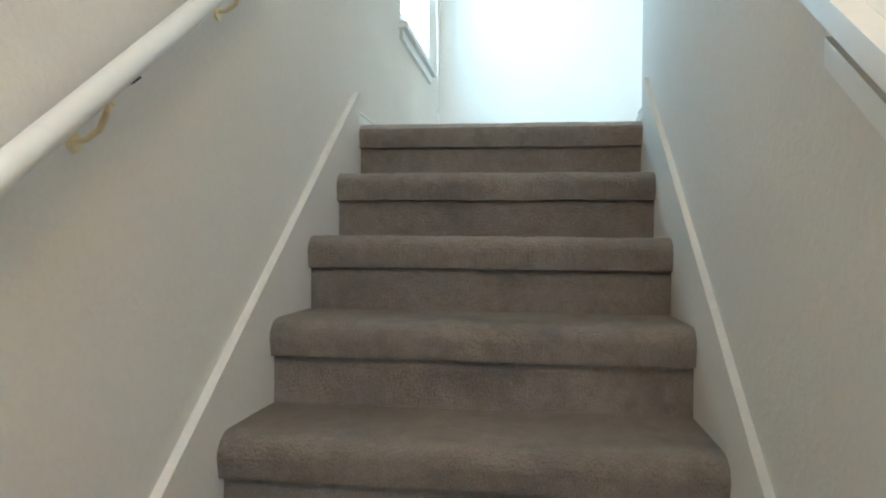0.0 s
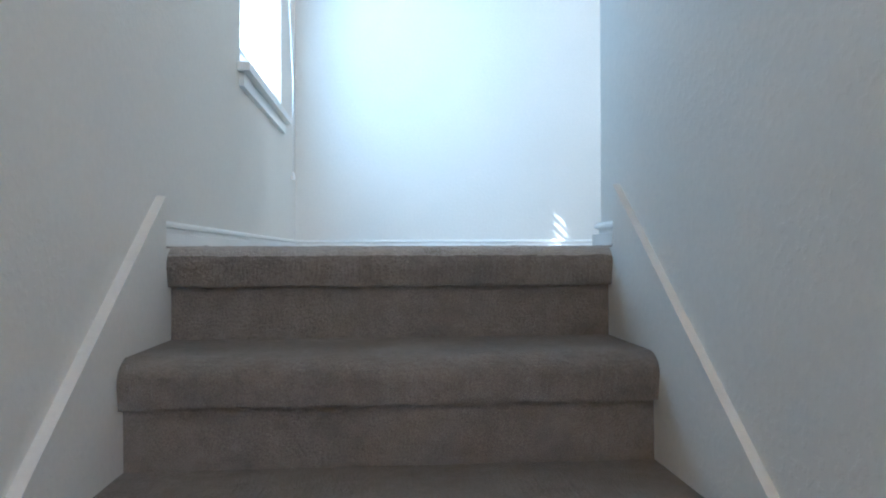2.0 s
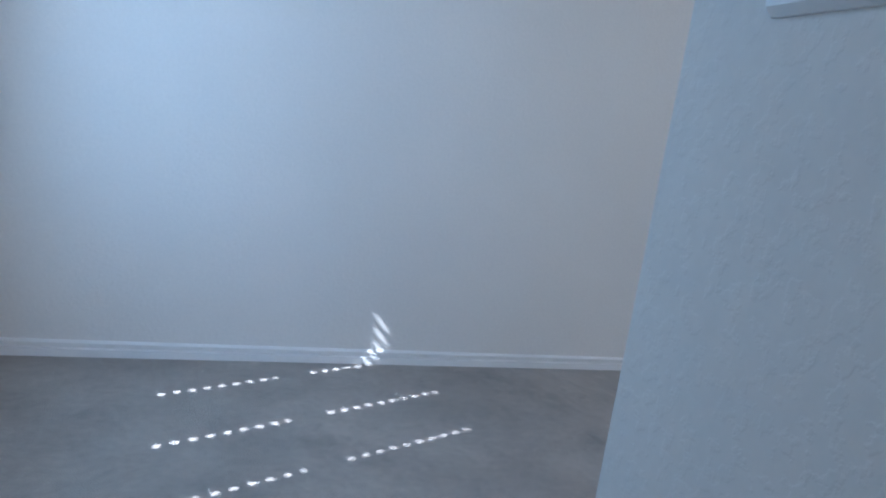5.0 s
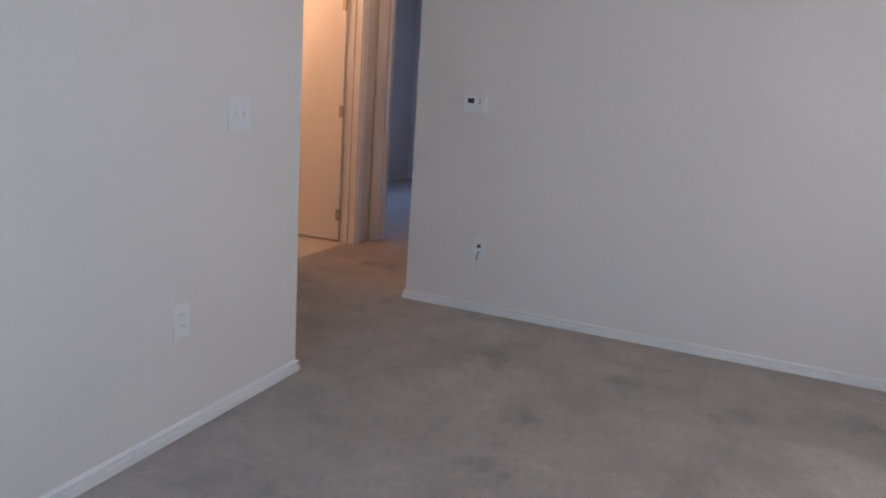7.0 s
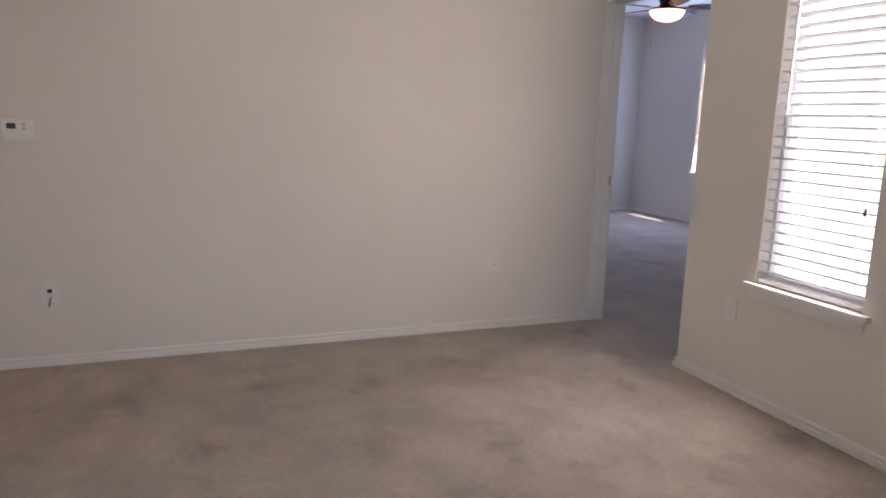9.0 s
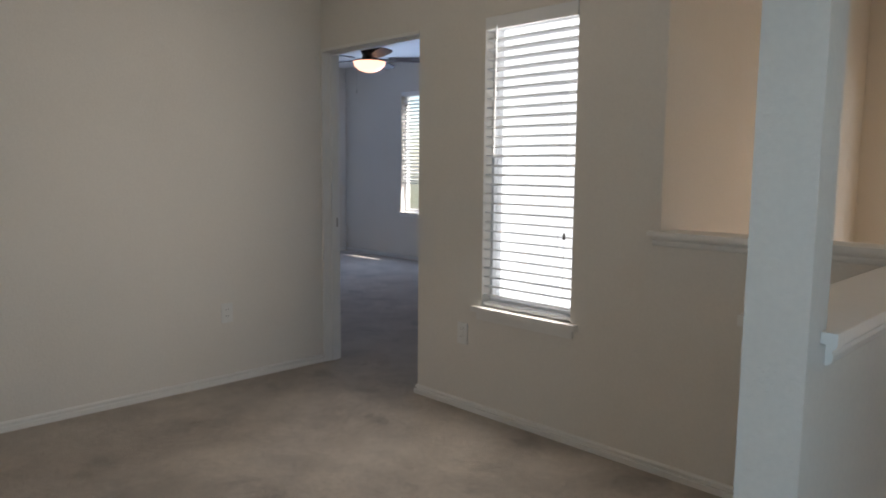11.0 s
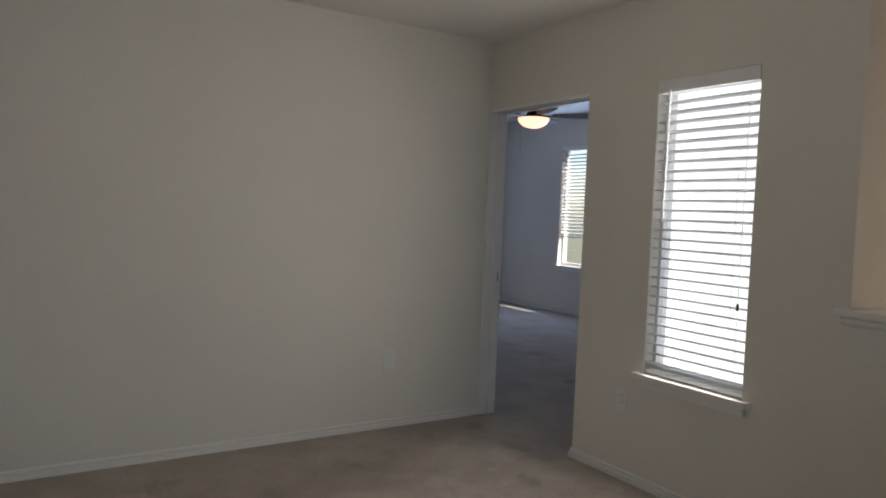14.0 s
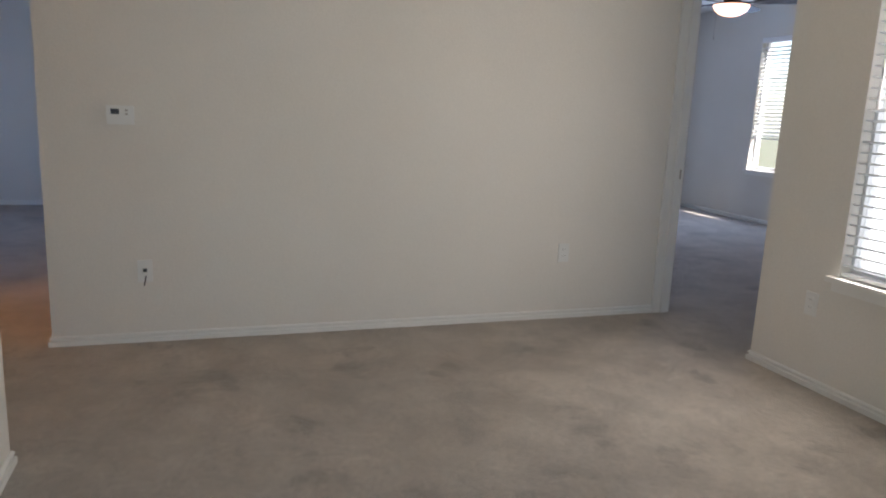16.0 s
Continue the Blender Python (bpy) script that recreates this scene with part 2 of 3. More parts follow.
def boxes(name, mat, *dims, bevel=0.0):
    bm = bmesh.new()
    for d in dims:
        box(bm, *d)
    if bevel:
        soften(bm, bevel, 3)
    return part(name, bm, mat)


def structure(ob, label, category):
    return tagged(ob, label, category, kind="structure")


# ---- plan ----
H = 2.48
HB = 2.80
LOW = -2.80
XW, XE, XE2 = -0.484, 0.450, 0.548
Y0 = -0.15
YN = 1.90
YC, YC2 = -1.585, -1.705
XB, XB2 = 3.93, 4.04
XN = 2.645
YH = 3.00
XF = 1.53
YS = -4.30
RISE, TREAD = 0.188, 0.255

# ---- walls ----
structure(boxes("wall_west", WALL, (XW - 0.14, XW, YS - 0.12, 0.63, LOW, H), (XW - 0.14, XW, 1.45, YN, LOW, H), (XW - 0.14, XW, 0.63, 1.45, LOW, 0.562), (XW - 0.14, XW, 0.63, 1.45, 1.78, H)),
          "off-white textured drywall wall beside the stairs", "wall")
structure(boxes("wall_north", WALL, (XW - 0.14, XN, YN, YN + 0.115, -0.3, H)), "off-white textured drywall wall facing the stairs", "wall")
structure(boxes("wall_hall_west", WALL, (XN - 0.115, XN, YN + 0.115, YH, 0, H)), "plain painted drywall return wall of the hall", "wall")
structure(boxes("wall_hall_north", WALL, (XN - 0.115, 4.08, YH, YH + 0.115, 0, H), (5.02, 5.365, YH, YH + 0.115, 0, H), (4.08, 5.02, YH, YH + 0.115, 2.04, H)), "painted drywall hall wall with a door opening", "wall")
structure(boxes("wall_hall_east", WALL, (5.25, 5.365, 2.93, YH, 0, H), (5.25, 5.365, 1.87, 2.06, 0, H), (5.25, 5.365, 2.06, 2.93, 2.08, H)), "painted drywall hall end wall with a doorway", "wall")
structure(boxes("wall_hall_south", WALL, (XB2, 5.25, 1.89, 2.0, 0, H)), "painted drywall wall of the hall", "wall")
structure(boxes("wall_east", WALL, (XB, XB2, YC2, 2.0, 0, H)), "long off-white textured drywall wall with thermostat", "wall")
structure(boxes("wall_south", WALL, (XF, 1.965, YC2, YC, -0.25, H), (2.52, 3.005, YC2, YC, 0, H), (1.965, 2.52, YC2, YC, -0.25, 0.575), (1.965, 2.52, YC2, YC, 2.04, H), (3.005, XB, YC2, YC, 2.04, H)),
          "off-white drywall wall with a window and a doorway", "wall")
structure(boxes("half_wall_south", WALL, (XE2 + 0.001, XF, YC2, YC, -0.25, 1.020)), "low drywall guard wall overlooking the entry", "half wall")
structure(boxes("half_wall_stairs", WALL, (XE, XE2, YC, -0.105, LOW, 1.020)), "low drywall guard wall above the stairs", "half wall")
post = boxes("wall_post", WALL, (XE, XE2, -0.105, -0.020, -0.3, H))
structure(post, "narrow full-height drywall post at the stair head", "post")
# entry below
structure(boxes("wall_entry_east", WALL, (XF, XF + 0.12, YS - 0.12, YC2, LOW, H)), "tan-lit entry side wall", "wall")
structure(boxes("wall_entry_south", WALL, (1.09, XF, YS - 0.12, YS, LOW, H), (XW, -0.2, YS - 0.12, YS, LOW, H), (-0.2, 1.09, YS - 0.12, YS, LOW, 0.07), (-0.2, 1.09, YS - 0.12, YS, 2.03, H)), "entry wall with a tall window", "wall")
structure(boxes("wall_under_loft", WALL, (XE2, XF, -1.60, -1.50, LOW, -0.25)), "plain wall below the loft", "wall")
# bedroom
structure(boxes("wall_bedroom_west", STUCCO, (2.78, 2.90, -5.72, YC2, 0, HB)), "plain bedroom wall", "wall")
structure(boxes("wall_bedroom_south", WALL, (2.90, 6.70, -5.72, -5.60, 0, HB), (7.70, 9.12, -5.72, -5.60, 0, HB), (6.70, 7.70, -5.72, -5.60, 0, 0.67), (6.70, 7.70, -5.72, -5.60, 2.36, HB)), "grey-lit bedroom wall with a window", "wall")
structure(boxes("wall_bedroom_east", WALL, (9.00, 9.12, -5.60, -1.60, 0, HB)), "plain bedroom wall", "wall")
structure(boxes("wall_bedroom_north", WALL, (XB2, 9.00, YC2, -1.61, 0, HB), (2.90, XB2, YC2, -1.66, H + 0.15, HB)), "plain bedroom wall", "wall")
# back bedroom and bathroom
structure(boxes("wall_back_bedroom", WALL, (9.20, 9.32, -1.0, 4.72, 0, H), (5.365, 9.20, -1.0, -0.88, 0, H), (5.25, 5.365, -1.0, 1.87, 0, H), (5.25, 5.365, YH + 0.115, 4.72, 0, H),
                (5.365, 6.3, 4.60, 4.72, 0, H), (7.7, 9.20, 4.60, 4.72, 0, H), (6.3, 7.7, 4.60, 4.72, 0, 0.75), (6.3, 7.7, 4.60, 4.72, 2.05, H)), "plain painted bedroom walls in blue daylight", "wall")
structure(boxes("wall_bathroom", WALL, (3.4, 3.52, YH + 0.115, 4.72, 0, H), (3.52, 5.25, 4.60, 4.72, 0, H)), "plain bathroom walls in warm lamplight", "wall")

# ---- floors and ceilings ----
def loft_floor():
    """One carpet sheet round the stair opening."""
    bm = bmesh.new()
    prism(bm, [(XW - 0.14, Y0 + 0.055), (XE + 0.05, Y0 + 0.055), (XE + 0.05, YC2), (XB, YC2), (XB, Y0 + 0.055), (5.365, Y0 + 0.055), (5.365, YH + 0.06), (XW - 0.14, YH + 0.06)], -0.25, 0.0, "z")
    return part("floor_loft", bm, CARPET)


structure(loft_floor(), "worn taupe cut-pile carpet with traffic stains", "carpet")
structure(boxes("floor_bedroom", CARPET, (2.78, 9.12, -5.72, YC2, -0.25, 0)), "taupe bedroom carpet", "carpet")
structure(boxes("floor_back_bedroom", CARPET, (5.365, 9.32, -1.0, 4.72, -0.25, 0)), "taupe bedroom carpet", "carpet")
structure(boxes("floor_bathroom", TILE, (3.4, 5.25, YH + 0.06, 4.72, -0.25, 0)), "pale bathroom floor", "floor")
structure(boxes("floor_entry", TILE, (XW - 0.14, XF + 0.12, YS - 0.12, -1.5, LOW - 0.1, LOW)), "pale entry floor", "floor")
structure(boxes("ceiling_loft", CEIL, (XW - 0.14, 9.62, YC2, 4.72, H, H + 0.15)), "white textured ceiling", "ceiling")
structure(boxes("ceiling_entry", CEIL, (XW - 0.14, XF + 0.12, YS - 0.12, YC2, H, H + 0.15)), "white textured ceiling", "ceiling")
structure(boxes("ceiling_bedroom", CEIL, (2.78, 9.12, -5.72, -1.61, HB, HB + 0.15)), "white textured ceiling", "ceiling")
structure(boxes("backdrop_court", DAY, (XF + 0.13, 2.77, -1.86, -1.84, -0.4, 2.6)), "plain bright daylight outside the loft window", "backdrop")
structure(boxes("ground", GROUND, (-400, 400, -400, 400, LOW - 0.4, LOW - 0.2)), "dry ground outside", "ground")


# ---- stairs ----
def staircase():
    base = tagged(new("stairs"), "straight stair flight in brown-taupe carpet, darkened for shade", "stairs", kind="structure")
    for k in range(15):
        z, y = -RISE * k, Y0 - TREAD * k
        bm = bmesh.new()
        run = 0.34 if k else 0.055
        r = 0.040
        outline = [(y + run, z - (0.26 if not k else RISE + 0.05)), (y + 0.030, z - RISE - 0.004), (y + 0.030, z - 0.084), (y + 0.008, z - 0.081)]
        for i in range(7):
            a = math.pi * (1.0 - i / 6 * 0.5)
            outline.append((y + 0.05 + 0.05 * math.cos(a), z - r + r * math.sin(a)))
        outline += [(y + run, z)]
        n = 360 if k < 4 else 60
        rows = []
        x0, x1 = XW + 0.014, XE - 0.014
        for i in range(n + 1):
            x = x0 + (x1 - x0) * i / n
            row = []
            for j, (py, pz) in enumerate(outline):
                w = 0.0026 if 2 <= j <= 10 else 0.0
                wob = noise.noise(Vector((x * 23, py * 31, pz * 31 + k * 7))) * w + noise.noise(Vector((x * 5, k * 3.1, j * 0.2))) * w
                if n > 100 and 4 <= j <= 10:
                    wob += noise.noise(Vector((x * 170, j * 1.7, k * 5.3))) * 0.0022 + max(0, noise.noise(Vector((x * 61, j * 0.9, k * 2.3)))) * 0.003
                row.append(bm.verts.new((x, py + wob, pz + wob * 0.8)))
            rows.append(row)
        m = len(outline)
        for a, b in zip(rows, rows[1:]):
            for j in range(m):
                bm.faces.new((a[j], a[(j + 1) % m], b[(j + 1) % m], b[j]))
        bm.faces.new(rows[0][::-1])
        bm.faces.new(rows[-1])
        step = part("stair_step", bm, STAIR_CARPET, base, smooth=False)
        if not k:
            # the landing carpet laps over the crest; the shade-darkened copy starts below it
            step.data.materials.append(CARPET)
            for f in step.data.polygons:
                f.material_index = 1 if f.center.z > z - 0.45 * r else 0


staircase()


def skirt(name, x0, x1, top_y, up):
    bm = bmesh.new()
    s = RISE / TREAD
    pts = [(top_y, 0.0), (top_y, up + 0.012), (-3.6 + Y0, -3.6 * s + up), (-3.6 + Y0, -3.6 * s - 0.3), (top_y, -0.25)]
    prism(bm, [pts[1], pts[2], pts[3], pts[4]], x0, x1, "x")
    box(bm, x0, x1, top_y, top_y + 0.06, -0.25, -0.003)
    return structure(part(name, bm, WALL), "painted skirt board beside the carpeted steps", "stair skirt")


skirt("trim_skirt_west", XW, XW + 0.019, Y0, 0.088)
skirt("trim_skirt_east", XE - 0.015, XE, Y0, 0.115)


# ---- trim ----
BASE_PROFILE = ((0, 0), (0.016, 0), (0.016, 0.025), (0.004, 0.027), (0.004, 0.036), (0.012, 0.039), (0.012, 0.045), (0.004, 0.051), (0, 0.052))


def baseboard(path, name="baseboard"):
    """Moulded board along a plan line; the board stands to the right of the way walked."""
    bm = bmesh.new()
    pts = [Vector(p) for p in path]
    rings = []
    for i, p in enumerate(pts):
        d0 = (p - pts[i - 1]).normalized() if i else (pts[1] - p).normalized()
        d1 = (pts[i + 1] - p).normalized() if i < len(pts) - 1 else d0
        n0, n1 = Vector((d0.y, -d0.x)), Vector((d1.y, -d1.x))
        n = (n0 + n1) / (1 + n0.dot(n1))
        rings.append([bm.verts.new((p.x + n.x * u, p.y + n.y * u, 0.001 + w)) for u, w in BASE_PROFILE])
    m = len(BASE_PROFILE)
    for a, b in zip(rings, rings[1:]):
        for j in range(m):
            bm.faces.new((a[j], a[(j + 1) % m], b[(j + 1) % m], b[j]))
    bm.faces.new(rings[0])
    bm.faces.new(rings[-1][::-1])
    return structure(part(name, bm, TRIM), "white moulded baseboard above the carpet", "baseboard")


baseboard([(XW, Y0 + 0.002), (XW, YN), (XN, YN), (XN, YH), (4.02, YH)])
baseboard([(5.25, 2.0), (XB, 2.0), (XB, YC + 0.004)])
baseboard([(3.005, YC2 + 0.01), (3.005, YC), (XE2, YC), (XE2, -0.020), (XE, -0.020), (XE, Y0 + 0.002)])
baseboard([(9.00, YC2), (9.00, -5.60), (2.90, -5.60), (2.90, YC2)])
baseboard([(5.365, 4.60), (9.20, 4.60), (9.20, -0.88), (5.365, -0.88)])


def slab(name, label, x0, x1, y0, y1, z0, z1, bevel=0.006, mat=None, category="trim"):
    bm = bmesh.new()
    box(bm, x0, x1, y0, y1, z0, z1)
    soften(bm, bevel, 3)
    return structure(part(name, bm, mat or TRIM), label, category)


# wall end caps: flat board with a moulding under each side
slab("trim_cap_stairs", "white painted cap board on the stair guard wall", XE - 0.026, XE2 + 0.045, YC2 - 0.03, -0.106, 1.021, 1.040, category="wall cap")
slab("trim_cap_south", "white painted cap board on the loft guard wall", XE2 + 0.046, XF + 0.045, YC2 - 0.03, YC + 0.035, 1.021, 1.040, category="wall cap")


slab("trim_cap_return", "square end of the cap board lapping the post", XE - 0.026, XE - 0.001, -0.105, -0.075, 1.021, 1.040, 0.003, category="wall cap")


def moulding(name, a, b, out, z0, z1):
    """A small cove board under a cap from plan point a to b, on the side that out points to."""
    bm = bmesh.new()
    a, b, o = Vector(a), Vector(b), Vector(out)
    prof = [(0, z1), (0.017, z1), (0.016, z1 - 0.010), (0.009, z1 - 0.018), (0.012, z1 - 0.024), (0.010, z0 + 0.006), (0.004, z0), (0, z0)]
    ra = [bm.verts.new((a.x + o.x * u, a.y + o.y * u, z)) for u, z in prof]
    rb = [bm.verts.new((b.x + o.x * u, b.y + o.y * u, z)) for u, z in prof]
    m = len(prof)
    for j in range(m):
        bm.faces.new((ra[j], ra[(j + 1) % m], rb[(j + 1) % m], rb[j]))
    bm.faces.new(ra)
    bm.faces.new(rb[::-1])
    return structure(part(name, bm, TRIM), "white moulding under the cap board", "moulding")


moulding("trim_cap_moulding_stairs", (XE, -0.107), (XE, YC), (-1, 0), 0.980, 1.0205)
moulding("trim_cap_moulding_loft", (XE2, -0.107), (XE2, YC), (1, 0), 0.980, 1.0205)
moulding("trim_cap_moulding_south", (XE2 + 0.023, YC), (XF + 0.03, YC), (0, 1), 0.980, 1.0205)
moulding("trim_cap_moulding_entry", (XE2, YC2), (XF, YC2), (0, -1), 0.980, 1.0205)


def sloped_guard():
    """Lower guard wall beside the steps, with a cap that follows the pitch."""
    s = RISE / TREAD
    ya, yb, lift = YC, -3.75, 0.893 - s * Y0
    bm = bmesh.new()
    prism(bm, [(ya, s * ya + lift), (yb, s * yb + lift), (yb, LOW), (ya, LOW)], XE, XE2, "x")
    structure(part("half_wall_lower_stairs", bm, WALL), "sloping drywall guard wall beside the lower steps", "half wall")
    for nm, yc, dx, z0, z1 in (("trim_sloped_cap", -1.50, 0.034, 0.002, 0.036), ("trim_sloped_moulding", -1.545, 0.018, -0.060, -0.026)):
        bm = bmesh.new()
        prism(bm, [(yc, s * yc + lift + z1), (yb, s * yb + lift + z1), (yb, s * yb + lift + z0), (yc, s * yc + lift + z0)], XE - dx, XE - 0.0005, "x")
        if nm == "trim_sloped_cap":
            prism(bm, [(ya, s * ya + lift + z1), (yb, s * yb + lift + z1), (yb, s * yb + lift + z0), (ya, s * ya + lift + z0)], XE, XE2 + dx, "x")
        soften(bm, 0.005, 2)
        structure(part(nm, bm, TRIM), "white trim following the slope of the stairs", "trim")


sloped_guard()


# ---- handrail ----
def handrail():
    s = RISE / TREAD
    base = tagged(new("handrail"), "white painted round handrail on brass wall brackets", "handrail")
    x = XW + 0.048
    def place(y, dz=0.0, dx=0.0):
        return (x + dx, y, s * (y - Y0) + 0.836 + dz)
    bm = bmesh.new()
    path = [place(y) for y in np.linspace(-3.4, -1.08, 30)]
    tube(bm, path, 0.0180, 16)
    soften(bm, 0.004, 2, 60)
    part("rail", bm, TRIM, base, smooth=True)
    for y in (-1.145, -1.554, -2.4, -3.2):
        bm = bmesh.new()
        p = Vector(place(y))
        tube(bm, [p + Vector((0, 0, -0.020)), p + Vector((0, 0, -0.036)), p + Vector((-0.010, 0, -0.058)), p + Vector((-0.028, 0, -0.070)), p + Vector((-0.047, 0, -0.072))], 0.0045, 8)
        tube(bm, [p + Vector((-0.0478, 0, -0.074)), p + Vector((-0.043, 0, -0.074))], 0.014, 14)
        box(bm, p.x - 0.006, p.x + 0.006, p.y - 0.012, p.y + 0.012, p.z - 0.024, p.z - 0.0175)
        part("bracket", bm, BRASS, base, "brass bracket")
    bm = bmesh.new()
    tube(bm, [(XW + 0.0005, -1.44, -0.170), (XW + 0.012, -1.44, -0.166), (XW + 0.022, -1.438, -0.158)], 0.006, 8)
    part("wall_anchor", bm, BRONZE, base, "dark leftover wall anchor")


handrail()


# ---- windows and blinds ----
def window(name, width, z0, z1, m, label, deep=0.10, sill=True, hung=True, stile=0.04):
    """Double-hung vinyl window; local x along the wall, +y outwards, the wall's inner face at y 0."""
    base = tagged(new(name), label, "window", kind="structure")
    w = width / 2
    bm = bmesh.new()
    y0, y1 = deep - 0.035, deep + 0.03
    for d in ((-w, -w + stile, z0, z1), (w - stile, w, z0, z1), (-w + stile, w - stile, z0, z0 + 0.045), (-w + stile, w - stile, z1 - 0.045, z1)):
        box(bm, d[0], d[1], y0, y1, d[2], d[3])
    part("window_frame", bm, VINYL, base)
    mid = (z0 + z1) / 2
    panes = [(z0 + 0.045, z1 - 0.045, y0 + 0.02)]
    if hung:
        bm = bmesh.new()
        box(bm, -w + stile, w - stile, y0 + 0.005, y1 - 0.01, mid - 0.025, mid + 0.025)
        part("meeting_rail", bm, VINYL, base)
        panes = [(z0 + 0.045, mid - 0.025, y0 + 0.02), (mid + 0.025, z1 - 0.045, y0 + 0.04)]
    for a, b, y in panes:
        bm = bmesh.new()
        box(bm, -w + stile + 0.001, w - stile - 0.001, y, y + 0.004, a + 0.001, b - 0.001)
        pane = part("pane", bm, GLASS, base)
        pane.visible_shadow = False
    if sill:
        bm = bmesh.new()
        box(bm, -w - 0.045, w + 0.045, -0.038, -0.0005, z0 - 0.022, z0 + 0.004)
        box(bm, -w + 0.001, w - 0.001, 0.0, y0 - 0.001, z0 - 0.006, z0 + 0.004)
        soften(bm, 0.006, 3)
        part("window_sill", bm, TRIM, base, "white painted stool board")
        bm = bmesh.new()
        box(bm, -w - 0.02, w + 0.02, -0.016, -0.0005, z0 - 0.064, z0 - 0.023)
        soften(bm, 0.004, 2)
        part("apron", bm, TRIM, base)
    base.matrix_world = m
    return base


def blind(width, z0, z1, m, label, columns, tilt=8.0, thick=0.0013, holes=False, tassel=None, wand=None, cord_end=None):
    """A two-inch horizontal blind, its slats near level, hung in the window's reveal."""
    base = tagged(new("window_blind"), label, "blind", group="window blinds")
    w, yc = width / 2 - 0.007, 0.031
    bm = bmesh.new()
    box(bm, -w, w, yc - 0.028, yc + 0.026, z1 - 0.066, z1 - 0.003)
    box(bm, -w - 0.004, w + 0.004, yc - 0.036, yc - 0.030, z1 - 0.066, z1 - 0.003)
    soften(bm, 0.003, 2)
    part("headrail", bm, VINYL, base)
    bm = bmesh.new()
    box(bm, -w, w, yc - 0.025, yc + 0.025, z0, z0 + 0.016)
    soften(bm, 0.004, 2)
    part("bottom_rail", bm, VINYL, base)
    pitch, half = 0.0478, 0.0245
    n = int((z1 - 0.075 - (z0 + 0.03)) / pitch)
    # one slat, slightly crowned, with route holes where cords pass
    bm = bmesh.new()
    xs = [-w] + sorted(sum(([c - 0.012, c + 0.012] for c in columns), [])) + [w]
    vs = [-half, -0.015, -0.0095, 0.0095, 0.015, half]
    ca, sa = math.cos(radians(tilt)), math.sin(radians(tilt))
    top = {}
    for i, x in enumerate(xs):
        for j, v in enumerate(vs):
            c = 0.0022 * (1 - (v / half) ** 2)
            for k, off in ((0, -thick), (1, thick)):
                top[i, j, k] = bm.verts.new((x, v * ca - (c + off) * sa, v * sa + (c + off) * ca))
    gone = {(i, 2) for i in range(1, len(xs) - 1, 2)} if holes else set()
    for i in range(len(xs) - 1):
        for j in range(len(vs) - 1):
            if (i, j) in gone:
                continue
            for k in (0, 1):
                bm.faces.new([top[q] for q in ((i, j, k), (i + 1, j, k), (i + 1, j + 1, k), (i, j + 1, k))])
    for i in range(len(xs) - 1):
        for j in (0, len(vs) - 1):
            bm.faces.new([top[q] for q in ((i, j, 0), (i + 1, j, 0), (i + 1, j, 1), (i, j, 1))])
    for j in range(len(vs) - 1):
        for i in (0, len(xs) - 1):
            bm.faces.new([top[q] for q in ((i, j, 0), (i, j + 1, 0), (i, j + 1, 1), (i, j, 1))])
    first = part("slat", bm, SLAT, base)
    rng = random.Random(int(width * 1000))
    for s in range(n):
        ob = first if s == 0 else new("slat", first.data)
        ob.parent = base
        ob.matrix_local = pose(rng.uniform(-0.002, 0.002), yc, z0 + 0.05 + pitch * s, rng.uniform(-1.5, 1.5), rng.uniform(-0.15, 0.15), 0)
    for c in columns:
        for v in (-half - 0.001, half + 0.001):
            bm = bmesh.new()
            tube(bm, [(c, yc + v, z0 + 0.01), (c, yc + v, z1 - 0.05)], 0.0012, 5)
            part("ladder_cord", bm, VINYL, base)
    if tassel:
        yt = yc + (tassel[2] if len(tassel) > 2 else -0.042)
        bm = bmesh.new()
        lathe(bm, [(0.002, 0.030), (0.006, 0.026), (0.009, 0.006), (0.008, 0.0), (0.004, -0.002)], (tassel[0], yt, tassel[1]), 10)
        t = part("tassel", bm, VINYL if len(tassel) > 2 else DARK, base, "small cord tassel")
        bm = bmesh.new()
        tube(bm, [(tassel[0], yt, tassel[1] + 0.03), (tassel[0], yt, z0 + 0.1), (tassel[0], yc - 0.038, z1 - 0.05)], 0.0013, 5)
        part("pull_cord", bm, VINYL, t)
    if wand:
        bm = bmesh.new()
        tube(bm, [(wand[0], yc - 0.044, z1 - 0.05), (wand[0] - 0.004, yc - 0.046, wand[1])], 0.0045, 6)
        part("tilt_wand", bm, VINYL, base)
    base.matrix_world = m
    return base


# stairs window in the west wall: local x runs towards -y
west = pose(XW, 1.04, 0, 0, 0, 90)
window("window_1", 0.82, 0.562, 1.78, west, "white vinyl window with a painted sill beside the stairs")
blind(0.82, 0.612, 1.78, west, "white horizontal blind with level slats in sunlight", (-0.324, -0.031, 0.296), tilt=-4, holes=True, tassel=(0.40, 0.30, -0.082))
south = pose(2.2425, YC, 0, 0, 0, 180)
window("window_2", 0.555, 0.575, 2.04, south, "tall white vinyl window with a painted sill in the loft", hung=False, stile=0.016)
blind(0.555, 0.588, 2.04, south, "white horizontal blind with open slats and a cord", (-0.19, 0.19), tilt=-7, thick=0.0032, tassel=(0.237, 0.97), wand=(-0.195, 1.36))
bed = pose(7.20, -5.60, 0, 0, 0, 180)
window("window_3", 1.00, 0.67, 2.36, bed, "white vinyl bedroom window with a painted sill", hung=False)
